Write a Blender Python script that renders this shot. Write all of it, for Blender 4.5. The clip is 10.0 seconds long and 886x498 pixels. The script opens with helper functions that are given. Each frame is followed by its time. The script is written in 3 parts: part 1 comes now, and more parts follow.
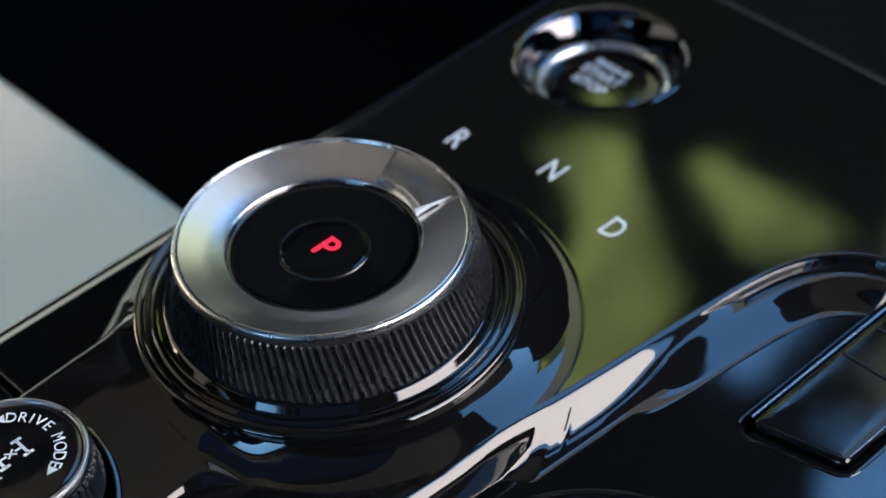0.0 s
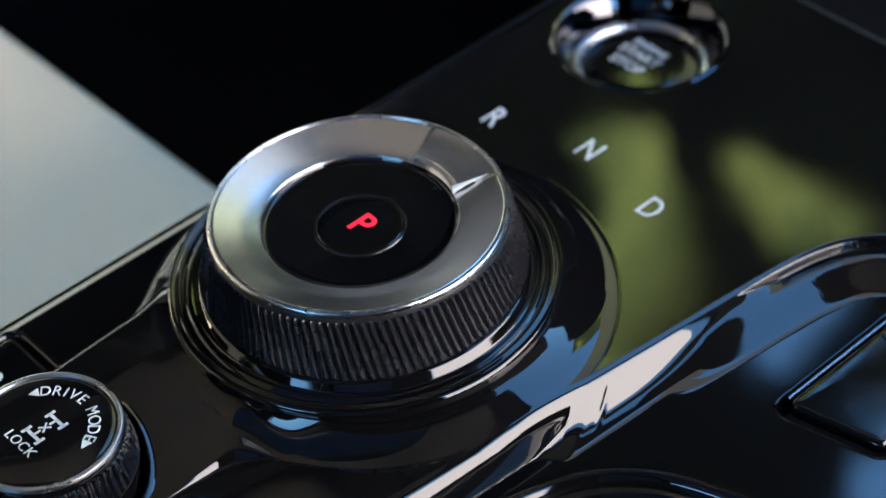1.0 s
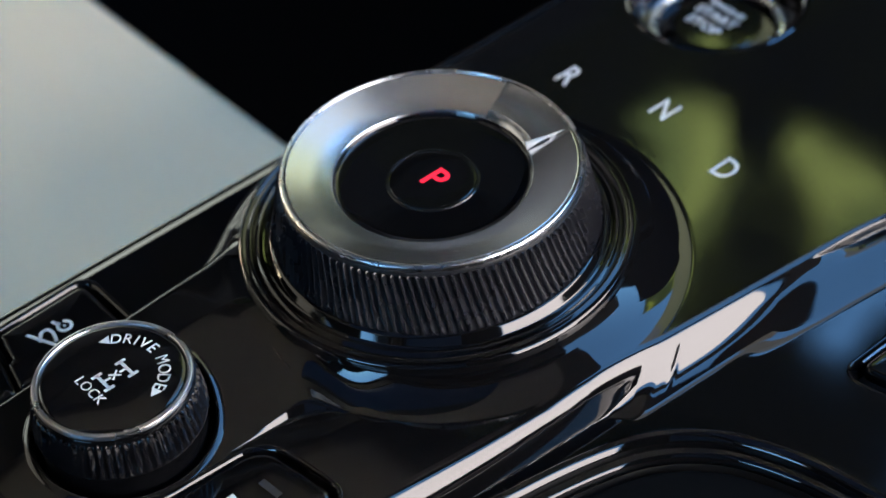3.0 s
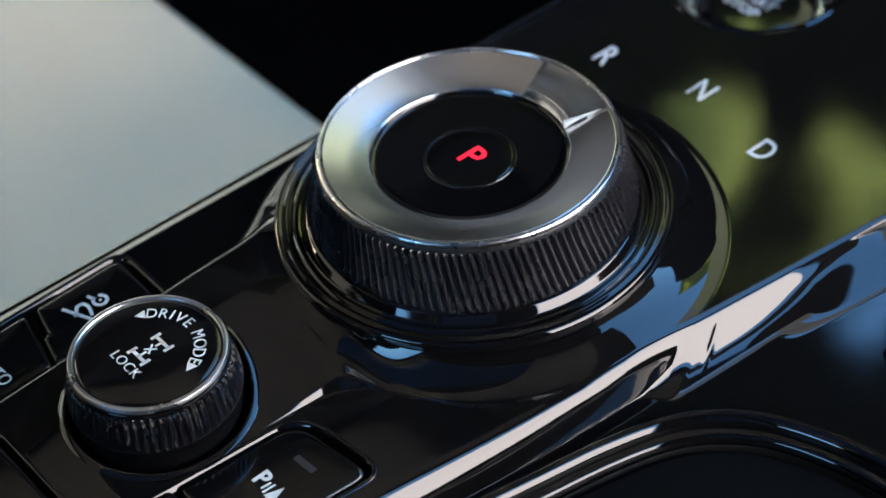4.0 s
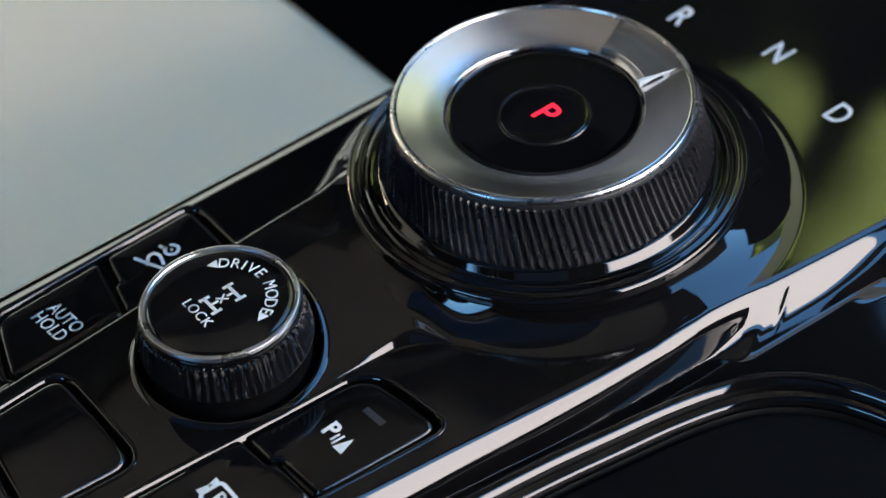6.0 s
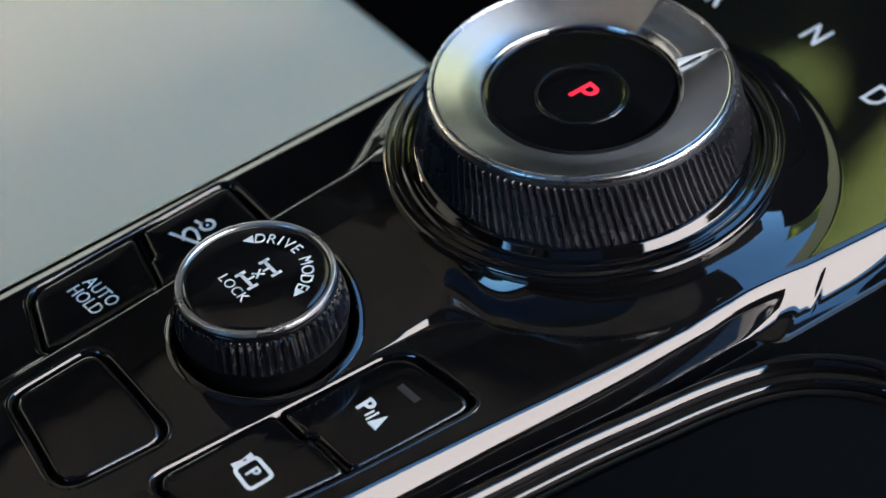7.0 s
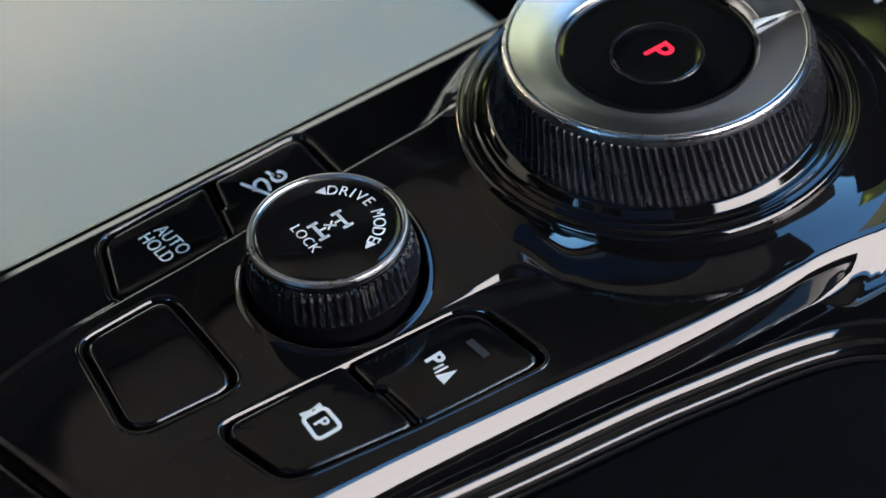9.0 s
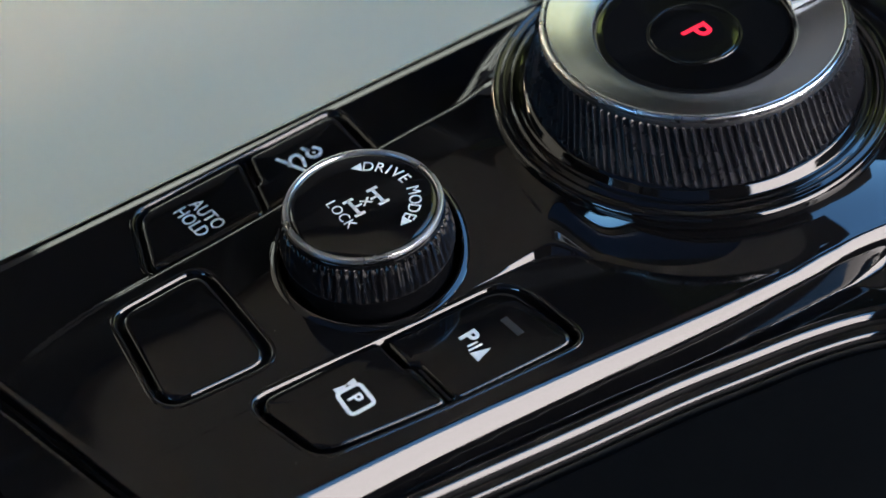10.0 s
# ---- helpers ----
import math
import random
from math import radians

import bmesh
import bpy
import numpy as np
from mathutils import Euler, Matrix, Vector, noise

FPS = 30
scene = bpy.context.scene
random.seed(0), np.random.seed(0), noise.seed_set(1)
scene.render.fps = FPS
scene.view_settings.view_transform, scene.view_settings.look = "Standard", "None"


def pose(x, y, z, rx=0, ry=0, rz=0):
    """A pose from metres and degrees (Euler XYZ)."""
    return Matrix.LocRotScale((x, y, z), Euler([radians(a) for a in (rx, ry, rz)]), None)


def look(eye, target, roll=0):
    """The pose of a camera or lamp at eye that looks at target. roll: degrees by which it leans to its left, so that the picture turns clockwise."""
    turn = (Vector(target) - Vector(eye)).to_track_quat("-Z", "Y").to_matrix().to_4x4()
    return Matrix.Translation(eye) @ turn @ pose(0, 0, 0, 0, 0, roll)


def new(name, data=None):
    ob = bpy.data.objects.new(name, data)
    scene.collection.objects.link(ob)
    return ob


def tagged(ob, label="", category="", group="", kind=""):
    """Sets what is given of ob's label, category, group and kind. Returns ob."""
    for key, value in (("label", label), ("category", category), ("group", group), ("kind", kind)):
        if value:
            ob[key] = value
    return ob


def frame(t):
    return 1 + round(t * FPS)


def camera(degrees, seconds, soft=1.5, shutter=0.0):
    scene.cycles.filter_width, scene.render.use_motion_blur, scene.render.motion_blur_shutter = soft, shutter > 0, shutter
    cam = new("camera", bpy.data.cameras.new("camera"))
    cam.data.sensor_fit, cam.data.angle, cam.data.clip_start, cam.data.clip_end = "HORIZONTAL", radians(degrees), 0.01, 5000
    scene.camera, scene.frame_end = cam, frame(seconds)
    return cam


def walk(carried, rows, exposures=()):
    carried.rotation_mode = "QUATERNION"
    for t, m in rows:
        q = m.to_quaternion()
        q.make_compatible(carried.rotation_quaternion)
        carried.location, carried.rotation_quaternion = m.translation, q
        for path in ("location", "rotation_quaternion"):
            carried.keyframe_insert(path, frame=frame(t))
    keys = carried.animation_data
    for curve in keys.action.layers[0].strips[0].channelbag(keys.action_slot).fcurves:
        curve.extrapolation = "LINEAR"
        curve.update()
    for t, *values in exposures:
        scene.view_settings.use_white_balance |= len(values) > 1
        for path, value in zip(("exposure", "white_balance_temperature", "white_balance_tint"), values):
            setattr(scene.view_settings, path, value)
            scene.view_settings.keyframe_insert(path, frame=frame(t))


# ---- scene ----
# All sizes below are written in millimetres and scaled to metres by MM. The selector dial stands on the origin,
# x runs across the console to the right, y forwards, and the glossy deck lies at z = 0.
MM = 0.001
cam = camera(24.46, 10.0, soft=1.5)
cam.data.dof.use_dof = True
cam.data.dof.focus_distance = 0.408
cam.data.dof.aperture_fstop = 12.5
ROWS = [
    (0.0, 0.26465, -0.19010, 0.30876, 48.2002, 3.5427, 46.7293),
    (0.5, 0.26428, -0.19054, 0.30717, 48.0789, 3.6565, 47.2245),
    (1.0, 0.26393, -0.19107, 0.30569, 47.9535, 3.7613, 47.7181),
    (1.5, 0.26358, -0.19167, 0.30434, 47.8241, 3.8574, 48.2099),
    (2.0, 0.26326, -0.19235, 0.30310, 47.6904, 3.9447, 48.7001),
    (2.5, 0.26293, -0.19311, 0.30197, 47.5524, 4.0233, 49.1887),
    (3.0, 0.26262, -0.19393, 0.30094, 47.4099, 4.0932, 49.6756),
    (3.5, 0.26231, -0.19482, 0.30001, 47.2628, 4.1546, 50.1608),
    (4.0, 0.26200, -0.19576, 0.29917, 47.1111, 4.2073, 50.6445),
    (4.5, 0.26168, -0.19676, 0.29841, 46.9545, 4.2516, 51.1266),
    (5.0, 0.26137, -0.19781, 0.29772, 46.7930, 4.2875, 51.6071),
    (5.5, 0.26105, -0.19891, 0.29711, 46.6264, 4.3149, 52.0861),
    (6.0, 0.26071, -0.20005, 0.29657, 46.4547, 4.3341, 52.5635),
    (6.5, 0.26037, -0.20123, 0.29609, 46.2778, 4.3450, 53.0395),
    (7.0, 0.26001, -0.20245, 0.29566, 46.0954, 4.3476, 53.5140),
    (7.5, 0.25963, -0.20369, 0.29528, 45.9077, 4.3421, 53.9872),
    (8.0, 0.25923, -0.20497, 0.29494, 45.7143, 4.3286, 54.4589),
    (8.5, 0.25881, -0.20626, 0.29464, 45.5153, 4.3070, 54.9293),
    (9.0, 0.25837, -0.20758, 0.29436, 45.3105, 4.2775, 55.3984),
    (9.5, 0.25790, -0.20891, 0.29412, 45.0998, 4.2401, 55.8662),
    (10.0, 0.25739, -0.21025, 0.29389, 44.8832, 4.1948, 56.3328),
]
EXPOSURE = 3.66
walk(cam, [(t, pose(x, y, z, rx, ry, rz)) for t, x, y, z, rx, ry, rz in ROWS], [(0.0, EXPOSURE, 6750, 12), (10.0, EXPOSURE, 6750, 12)])

# ---- daylight ----
world = bpy.data.worlds.new("sky")
scene.world = world
world.use_nodes = True
wn = world.node_tree
sky = wn.nodes.new("ShaderNodeTexSky")
sky.sky_type = "NISHITA"
sky.sun_disc = False
sky.ozone_density, sky.dust_density = 3.0, 0.3
sky.sun_elevation, sky.sun_rotation = radians(60), radians(230)
tint = wn.nodes.new("ShaderNodeMix")
tint.data_type, tint.blend_type = "RGBA", "MULTIPLY"
tint.inputs["Factor"].default_value = 1.0
tint.inputs["B"].default_value = (0.58, 0.97, 1.1, 1)
wn.links.new(sky.outputs[0], tint.inputs["A"])
wn.links.new(tint.outputs["Result"], wn.nodes["Background"].inputs[0])
wn.nodes["Background"].inputs[1].default_value = 0.125

sun = new("sun", bpy.data.lights.new("sun", "SUN"))
sun.data.energy, sun.data.angle, sun.data.color = 4.5, radians(0.5), (1.0, 0.95, 0.88)
sun.matrix_world = look((0, 0, 5), (0.49, 0.20, 4.15))


# ---- materials ----
def mat(name, color, rough=0.5, metal=0.0, spec=0.5, ior=1.5, vary=0.0, scale=400.0, rough_vary=0.0, bump=0.0, bump_scale=900.0,
        second=None, big=40.0, aniso=0.0, emit=None, emit_strength=0.0, coat=0.0):
    """A procedural material: fine grain and large patches vary its colour, roughness and relief."""
    m = bpy.data.materials.new(name)
    m.use_nodes = True
    nt = m.node_tree
    b = nt.nodes["Principled BSDF"]
    b.inputs["Base Color"].default_value = (*color, 1)
    b.inputs["Roughness"].default_value = rough
    b.inputs["Metallic"].default_value = metal
    b.inputs["Specular IOR Level"].default_value = spec
    b.inputs["IOR"].default_value = ior
    b.inputs["Coat Weight"].default_value = coat
    b.inputs["Coat Roughness"].default_value = 0.03
    if emit:
        b.inputs["Emission Color"].default_value = (*emit, 1)
        b.inputs["Emission Strength"].default_value = emit_strength
    co = nt.nodes.new("ShaderNodeTexCoord")

    def grain(s, detail=4.0):
        n = nt.nodes.new("ShaderNodeTexNoise")
        n.inputs["Scale"].default_value, n.inputs["Detail"].default_value = s, detail
        nt.links.new(co.outputs["Object"], n.inputs["Vector"])
        return n
    if vary or second:
        fine, broad = grain(scale), grain(big, 2.0)
        add = nt.nodes.new("ShaderNodeMath")
        add.operation = "ADD"
        nt.links.new(fine.outputs["Fac"], add.inputs[0])
        nt.links.new(broad.outputs["Fac"], add.inputs[1])
        ramp = nt.nodes.new("ShaderNodeMapRange")
        ramp.inputs["From Min"].default_value, ramp.inputs["From Max"].default_value = 0.6, 1.4
        nt.links.new(add.outputs[0], ramp.inputs["Value"])
        mix = nt.nodes.new("ShaderNodeMix")
        mix.data_type = "RGBA"
        a = [c * (1 - vary) for c in color]
        z = second or [min(1, c * (1 + vary)) for c in color]
        mix.inputs["A"].default_value, mix.inputs["B"].default_value = (*a, 1), (*z, 1)
        nt.links.new(ramp.outputs[0], mix.inputs["Factor"])
        nt.links.new(mix.outputs["Result"], b.inputs["Base Color"])
    if rough_vary:
        n = grain(scale * 0.4)
        r = nt.nodes.new("ShaderNodeMapRange")
        r.inputs["From Min"].default_value, r.inputs["From Max"].default_value = 0.35, 0.7
        r.inputs["To Min"].default_value, r.inputs["To Max"].default_value = max(0, rough - rough_vary), rough + rough_vary
        nt.links.new(n.outputs["Fac"], r.inputs["Value"])
        nt.links.new(r.outputs[0], b.inputs["Roughness"])
    if bump:
        n = grain(bump_scale)
        k = nt.nodes.new("ShaderNodeBump")
        k.inputs["Strength"].default_value, k.inputs["Distance"].default_value = bump, 0.0002
        nt.links.new(n.outputs["Fac"], k.inputs["Height"])
        nt.links.new(k.outputs[0], b.inputs["Normal"])
    if aniso:
        b.inputs["Anisotropic"].default_value = aniso
        tg = nt.nodes.new("ShaderNodeTangent")
        tg.direction_type, tg.axis = "RADIAL", "Z"
        nt.links.new(tg.outputs[0], b.inputs["Tangent"])
    return m


PIANO = mat("piano_black", (0.0035, 0.0035, 0.0038), 0.045, ior=1.55, rough_vary=0.018, scale=120)
KEYCAP = mat("key_black", (0.003, 0.003, 0.0033), 0.09, ior=1.5, rough_vary=0.03, scale=300)
GAP = mat("gap_black", (0.003, 0.003, 0.003), 0.7)
RUBBER = mat("grip_black", (0.014, 0.0145, 0.018), 0.27, vary=0.2, rough_vary=0.05, bump=0.04, bump_scale=3000)
GLOSSGRIP = mat("gloss_grip_black", (0.006, 0.006, 0.007), 0.09, rough_vary=0.03, vary=0.2)
BRUSHED = mat("brushed_aluminium", (0.62, 0.63, 0.65), 0.21, metal=1.0, aniso=0.2, vary=0.04, scale=900)
CHROME = mat("satin_chrome", (0.62, 0.62, 0.63), 0.27, metal=1.0, rough_vary=0.04)
SILVER = mat("dull_silver", (0.62, 0.62, 0.64), 0.31, metal=1.0, rough_vary=0.05)
SATINRING = mat("satin_silver", (0.80, 0.80, 0.81), 0.3, metal=1.0, rough_vary=0.05)
DARKCHROME = mat("dark_chrome", (0.10, 0.10, 0.11), 0.06, metal=1.0, rough_vary=0.02)
WHITE = mat("white_print", (0.78, 0.80, 0.78), 0.5, vary=0.04)
GREYPRINT = mat("dim_lamp_print", (0.022, 0.023, 0.024), 0.5, vary=0.1)
RED = mat("red_lamp", (0.5, 0.01, 0.02), 0.4, emit=(1.0, 0.015, 0.05), emit_strength=0.11)
GREYRING = mat("grey_chrome", (0.20, 0.20, 0.21), 0.2, metal=1.0, rough_vary=0.05)
GREYDUST = mat("pale_dust", (0.3, 0.3, 0.28), 0.9)
LINER = mat("dark_liner", (0.002, 0.0022, 0.0027), 0.55, spec=0.07, vary=0.25, rough_vary=0.08, bump=0.2)
SATIN = mat("satin_black", (0.012, 0.013, 0.015), 0.42, vary=0.2, rough_vary=0.06, bump=0.1)
LEATHER = mat("pale_leather", (0.93, 0.76, 0.51), 0.55, vary=0.06, scale=700, bump=0.35, bump_scale=1400, big=8)
CARPET = mat("black_carpet", (0.004, 0.004, 0.0045), 0.95, vary=0.4, bump=0.8, bump_scale=1500)
HEADLINER = mat("grey_headliner", (0.27, 0.265, 0.255), 0.95, vary=0.15, bump=0.4)
CABIN = mat("black_cabin_trim", (0.003, 0.003, 0.0035), 0.85, spec=0.1, vary=0.2)
DARKTRIM = mat("dark_roof_trim", (0.03, 0.03, 0.03), 0.9, spec=0.2, vary=0.2, bump=0.3)
SIDEPANEL = mat("grey_side_panel", (0.055, 0.056, 0.058), 0.9, spec=0.2, vary=0.2, bump=0.3)


# ---- building helpers ----
def mesh_of(name, verts, faces, material, smooth=True):
    me = bpy.data.meshes.new(name)
    me.from_pydata([tuple(v) for v in verts], [], faces)
    me.materials.append(material)
    if smooth and len(verts) < 200000:
        me.polygons.foreach_set("use_smooth", [True] * len(me.polygons))
        me.update()
        me.set_sharp_from_angle(angle=radians(34))
    elif smooth:
        me.polygons.foreach_set("use_smooth", [True] * len(me.polygons))
    me.update()
    return me


def part(name, geo, material, parent=None, label="", at=(0, 0, 0), smooth=True):
    """Links one mesh, given as (verts, faces) in millimetres, as one object."""
    verts, faces = geo
    ob = new(name, mesh_of(name, np.asarray(verts, float) * MM, faces, material, smooth))
    ob.location = Vector(at) * MM
    if parent:
        ob.parent = parent
    return tagged(ob, label)


def thing(name, label, category, at=(0, 0, 0), group="", kind=""):
    ob = new(name)
    ob.location = Vector(at) * MM
    ob.empty_display_size = 0.01
    return tagged(ob, label, category, group, kind)


def join(*geos):
    verts, faces = [], []
    for v, f in geos:
        o = len(verts)
        verts += [tuple(q) for q in v]
        faces += [tuple(i + o for i in face) for face in f]
    return verts, faces


def lathe(profile, n=128, offset=None, caps=True, wind=0.0):
    """A profile of (radius, height) turned round z. offset(ring, step) moves a point outwards; wind turns each ring by so many degrees a millimetre of its fall."""
    verts, faces = [], []
    for i, (r, z) in enumerate(profile):
        for k in range(n):
            a = 2 * math.pi * k / n + radians(wind) * (profile[0][1] - z)
            q = r + (offset(i, k) if offset else 0)
            verts.append((q * math.cos(a), q * math.sin(a), z))
    for i in range(len(profile) - 1):
        for k in range(n):
            j = (k + 1) % n
            faces.append((i * n + k, i * n + j, i * n + n + j, i * n + n + k))
    if caps:
        if profile[0][0] > 0.01:
            faces.append(tuple(range(n))[::-1])
        if profile[-1][0] > 0.01:
            o = (len(profile) - 1) * n
            faces.append(tuple(range(o, o + n)))
    return verts, faces


def rounded(corners, radii, steps=8):
    """A closed outline through corners (counter-clockwise), each rounded by its radius."""
    out = []
    m = len(corners)
    for i, c in enumerate(corners):
        r = radii if np.isscalar(radii) else radii[i]
        c = Vector(c)
        a, b = Vector(corners[i - 1]) - c, Vector(corners[(i + 1) % m]) - c
        la, lb = a.length, b.length
        a.normalize(), b.normalize()
        half = a.angle(b) / 2
        d = min(r / math.tan(half), la * 0.48, lb * 0.48)
        p0, p1 = c + a * d, c + b * d
        for s in range(steps + 1):
            t = s / steps
            out.append(tuple((1 - t) ** 2 * p0 + 2 * t * (1 - t) * c + t * t * p1))
    return out


def resample(line, step, closed=True):
    pts = np.asarray(list(line) + ([line[0]] if closed else []), float)
    seg = np.hypot(*np.diff(pts, axis=0).T)
    s = np.concatenate([[0], np.cumsum(seg)])
    n = max(8, int(s[-1] / step))
    q = np.linspace(0, s[-1], n + 1)[:-1] if closed else np.linspace(0, s[-1], n + 1)
    return np.stack([np.interp(q, s, pts[:, 0]), np.interp(q, s, pts[:, 1])], 1)


def inward(line, closed=True):
    """Unit normals that point inwards of a counter-clockwise outline (to the left of its way)."""
    p = np.asarray(line, float)
    d = np.roll(p, -1, 0) - np.roll(p, 1, 0) if closed else np.gradient(p, axis=0)
    d /= np.hypot(*d.T)[:, None] + 1e-12
    return np.stack([-d[:, 1], d[:, 0]], 1)


def swept(line, profile, closed=True, height=None):
    """Sweeps a profile of (inset, height) along an outline. height(x, y) adds to the height."""
    p, nrm = np.asarray(line, float), inward(line, closed)
    n = len(p)
    verts, faces = [], []
    for inset, z in profile:
        q = p + nrm * inset
        for i, (x, y) in enumerate(q):
            verts.append((x, y, z + (height(*p[i]) if height else 0)))
    for i in range(len(profile) - 1):
        for k in range(n if closed else n - 1):
            j = (k + 1) % n
            faces.append((i * n + k, i * n + j, i * n + n + j, i * n + n + k))
    return verts, faces


def key_cap(line, top, depth=4.0, bevel=0.6, crown=0.15, height=None):
    """A push button: rounded edges, and a slightly crowned face."""
    prof = [(0, top - depth), (0, top - bevel * 1.9), (bevel * 0.08, top - bevel * 1.75), (bevel * 0.95, top - bevel * 0.36), (bevel * 1.12, top - bevel * 0.26), (bevel * 1.8, top - bevel * 0.05),
            (bevel * 2.3, top), (bevel * 3.5, top + crown * 0.4)]
    c = np.mean(np.asarray(line), 0)
    v, f = swept(line, prof, height=height)
    n = len(line)
    inner = np.asarray(line, float) + inward(line) * prof[-1][0]
    for k in (0.75, 0.5, 0.25, 0.04):
        o = len(v)
        for x, y in c + (inner - c) * k:
            v.append((x, y, top + crown * (1 - 0.6 * k * k) + (height(x, y) if height else 0)))
        f += [(o - n + i, o - n + (i + 1) % n, o + (i + 1) % n, o + i) for i in range(n)]
    f.append(tuple(range(len(v) - n, len(v))))
    return v, f


def band(line, width, thick=0.08, closed=False, z=0.0):
    """A flat printed stroke along a line."""
    p = np.asarray(line, float)
    if not closed:
        e0, e1 = p[0] - p[1], p[-1] - p[-2]
        p = p.copy()
        p[0] += e0 / np.hypot(*e0) * width * 0.5
        p[-1] += e1 / np.hypot(*e1) * width * 0.5
    n = len(p)
    out = []
    for i in range(n):
        if closed or 0 < i < n - 1:
            a, b = p[i] - p[i - 1], p[(i + 1) % n] - p[i]
        else:
            a = b = (p[1] - p[0]) if i == 0 else (p[-1] - p[-2])
        a, b = a / (np.hypot(*a) + 1e-9), b / (np.hypot(*b) + 1e-9)
        na, nb = np.array((-a[1], a[0])), np.array((-b[1], b[0]))
        m = na + nb
        m /= np.hypot(*m) + 1e-9
        m /= max(0.5, float(m @ na))
        out.append((p[i] + m * width / 2, p[i] - m * width / 2))
    verts = [(*q, z) for pair in out for q in pair] + [(*q, z + thick) for pair in out for q in pair]
    o = 2 * n
    faces = []
    for i in range(n if closed else n - 1):
        a, b = 2 * i, 2 * ((i + 1) % n)
        faces += [(o + a, o + a + 1, o + b + 1, o + b), (a, b, b + 1, a + 1), (a, o + a, o + b, b), (a + 1, b + 1, o + b + 1, o + a + 1)]
    if not closed:
        faces += [(0, 1, o + 1, o), (2 * n - 2, o + 2 * n - 2, o + 2 * n - 1, 2 * n - 1)]
    return verts, faces


def plate(corners, thick=0.08, z=0.0):
    n = len(corners)
    v = [(x, y, z) for x, y in corners] + [(x, y, z + thick) for x, y in corners]
    return v, [tuple(range(n))[::-1], tuple(range(n, 2 * n))] + [(i, (i + 1) % n, n + (i + 1) % n, n + i) for i in range(n)]


def writing(name, text, size, at, turn=0.0, material=None, parent=None, weight=0.0, slant=0.0, spread=1.0, wide=1.0, label="", align="CENTER"):
    """Printed words in the built-in font, as a thin raised mesh."""
    cu = bpy.data.curves.new(name, "FONT")
    cu.body, cu.size, cu.extrude, cu.offset, cu.shear, cu.space_character = text, 1.0, 0.02, weight, slant, spread
    cu.align_x, cu.align_y = align, "CENTER"
    cu.resolution_u = 4
    tmp = bpy.data.objects.new(name, cu)
    scene.collection.objects.link(tmp)
    me = bpy.data.meshes.new_from_object(tmp.evaluated_get(bpy.context.evaluated_depsgraph_get()))
    bpy.data.objects.remove(tmp)
    me.name = name
    k = size * MM
    me.transform(Matrix.Rotation(radians(turn), 4, "Z") @ Matrix.Diagonal((k * wide, k, 0.004, 1)))
    me.materials.clear()
    me.materials.append(material or WHITE)
    ob = new(name, me)
    ob.location = Vector(at) * MM
    if parent:
        ob.parent = parent
    return tagged(ob, label)


def box(x0, x1, y0, y1, z0, z1):
    v = [(x, y, z) for z in (z0, z1) for y in (y0, y1) for x in (x0, x1)]
    return v, [(0, 2, 3, 1), (4, 5, 7, 6), (0, 1, 5, 4), (1, 3, 7, 5), (3, 2, 6, 7), (2, 0, 4, 6)]


def soft_box(size, radius, at=(0, 0, 0), steps=5):
    """A block with rounded edges all round."""
    bm = bmesh.new()
    bmesh.ops.create_cube(bm, size=1.0, matrix=Matrix.Translation(at) @ Matrix.Diagonal((*size, 1)))
    bmesh.ops.bevel(bm, geom=bm.edges[:], offset=radius, segments=steps, profile=0.5, affect="EDGES")
    bm.verts.index_update()
    geo = [tuple(v.co) for v in bm.verts], [tuple(v.index for v in f.verts) for f in bm.faces]
    bm.free()
    return geo


def smooth01(t):
    t = np.clip(t, 0, 1)
    return t * t * (3 - 2 * t)


# ---- the shape of the glossy deck ----
# the shoulder where the deck rolls down to the tray beside it
EDGE = [(35.5, -160), (37.5, -125), (40.0, -90), (42.9, -60), (46.3, -26), (49.8, 10), (53.6, 42), (55.8, 62), (58.0, 76), (61.5, 86), (67.5, 93.5),
        (77, 98.5), (95, 101), (120, 102), (170, 102)]


def mound(x, y):
    """The deck swells a little beside the dial."""
    return 2.4 * np.exp(-((np.asarray(y, float) + 16) / 44.0) ** 2) * smooth01((np.asarray(x, float) - 2) / 30)


def eased(line, per=14):
    """A smooth curve through the points of a line."""
    p = [np.asarray(q, float) for q in line]
    p = [2 * p[0] - p[1], *p, 2 * p[-1] - p[-2]]
    out = []
    for a, b, c, d in zip(p, p[1:], p[2:], p[3:]):
        for k in range(per):
            t = k / per
            out.append(0.5 * (2 * b + (c - a) * t + (2 * a - 5 * b + 4 * c - d) * t * t + (3 * b - a - 3 * c + d) * t ** 3))
    return [*out, p[-2]]


EDGE = [(x + 0.87 * float(mound(x, y)), y - 0.65 * float(mound(x, y))) for x, y in EDGE]
EDGE = eased(EDGE, 8)
# the bay of the cup holder
BAY_EDGE = [(38.0, -170.0), (43.6, -120.0), (46.2, -96.0), (49.2, -72.0), (52.3, -47.1), (55.4, -29.9), (57.9, -17.0), (61.2, -5.6), (65.4, 2.3), (71.0, 8.6), (77.5, 13.3),
            (85.9, 16.9), (95.5, 19.5), (110.5, 21.8), (130.4, 23.3), (150.4, 23.3)]
BAY = [(150, -170), *[tuple(q) for q in eased(BAY_EDGE, 6)[::-1]]]
TRAY, FRONT_TRAY = -8.0, -7.0


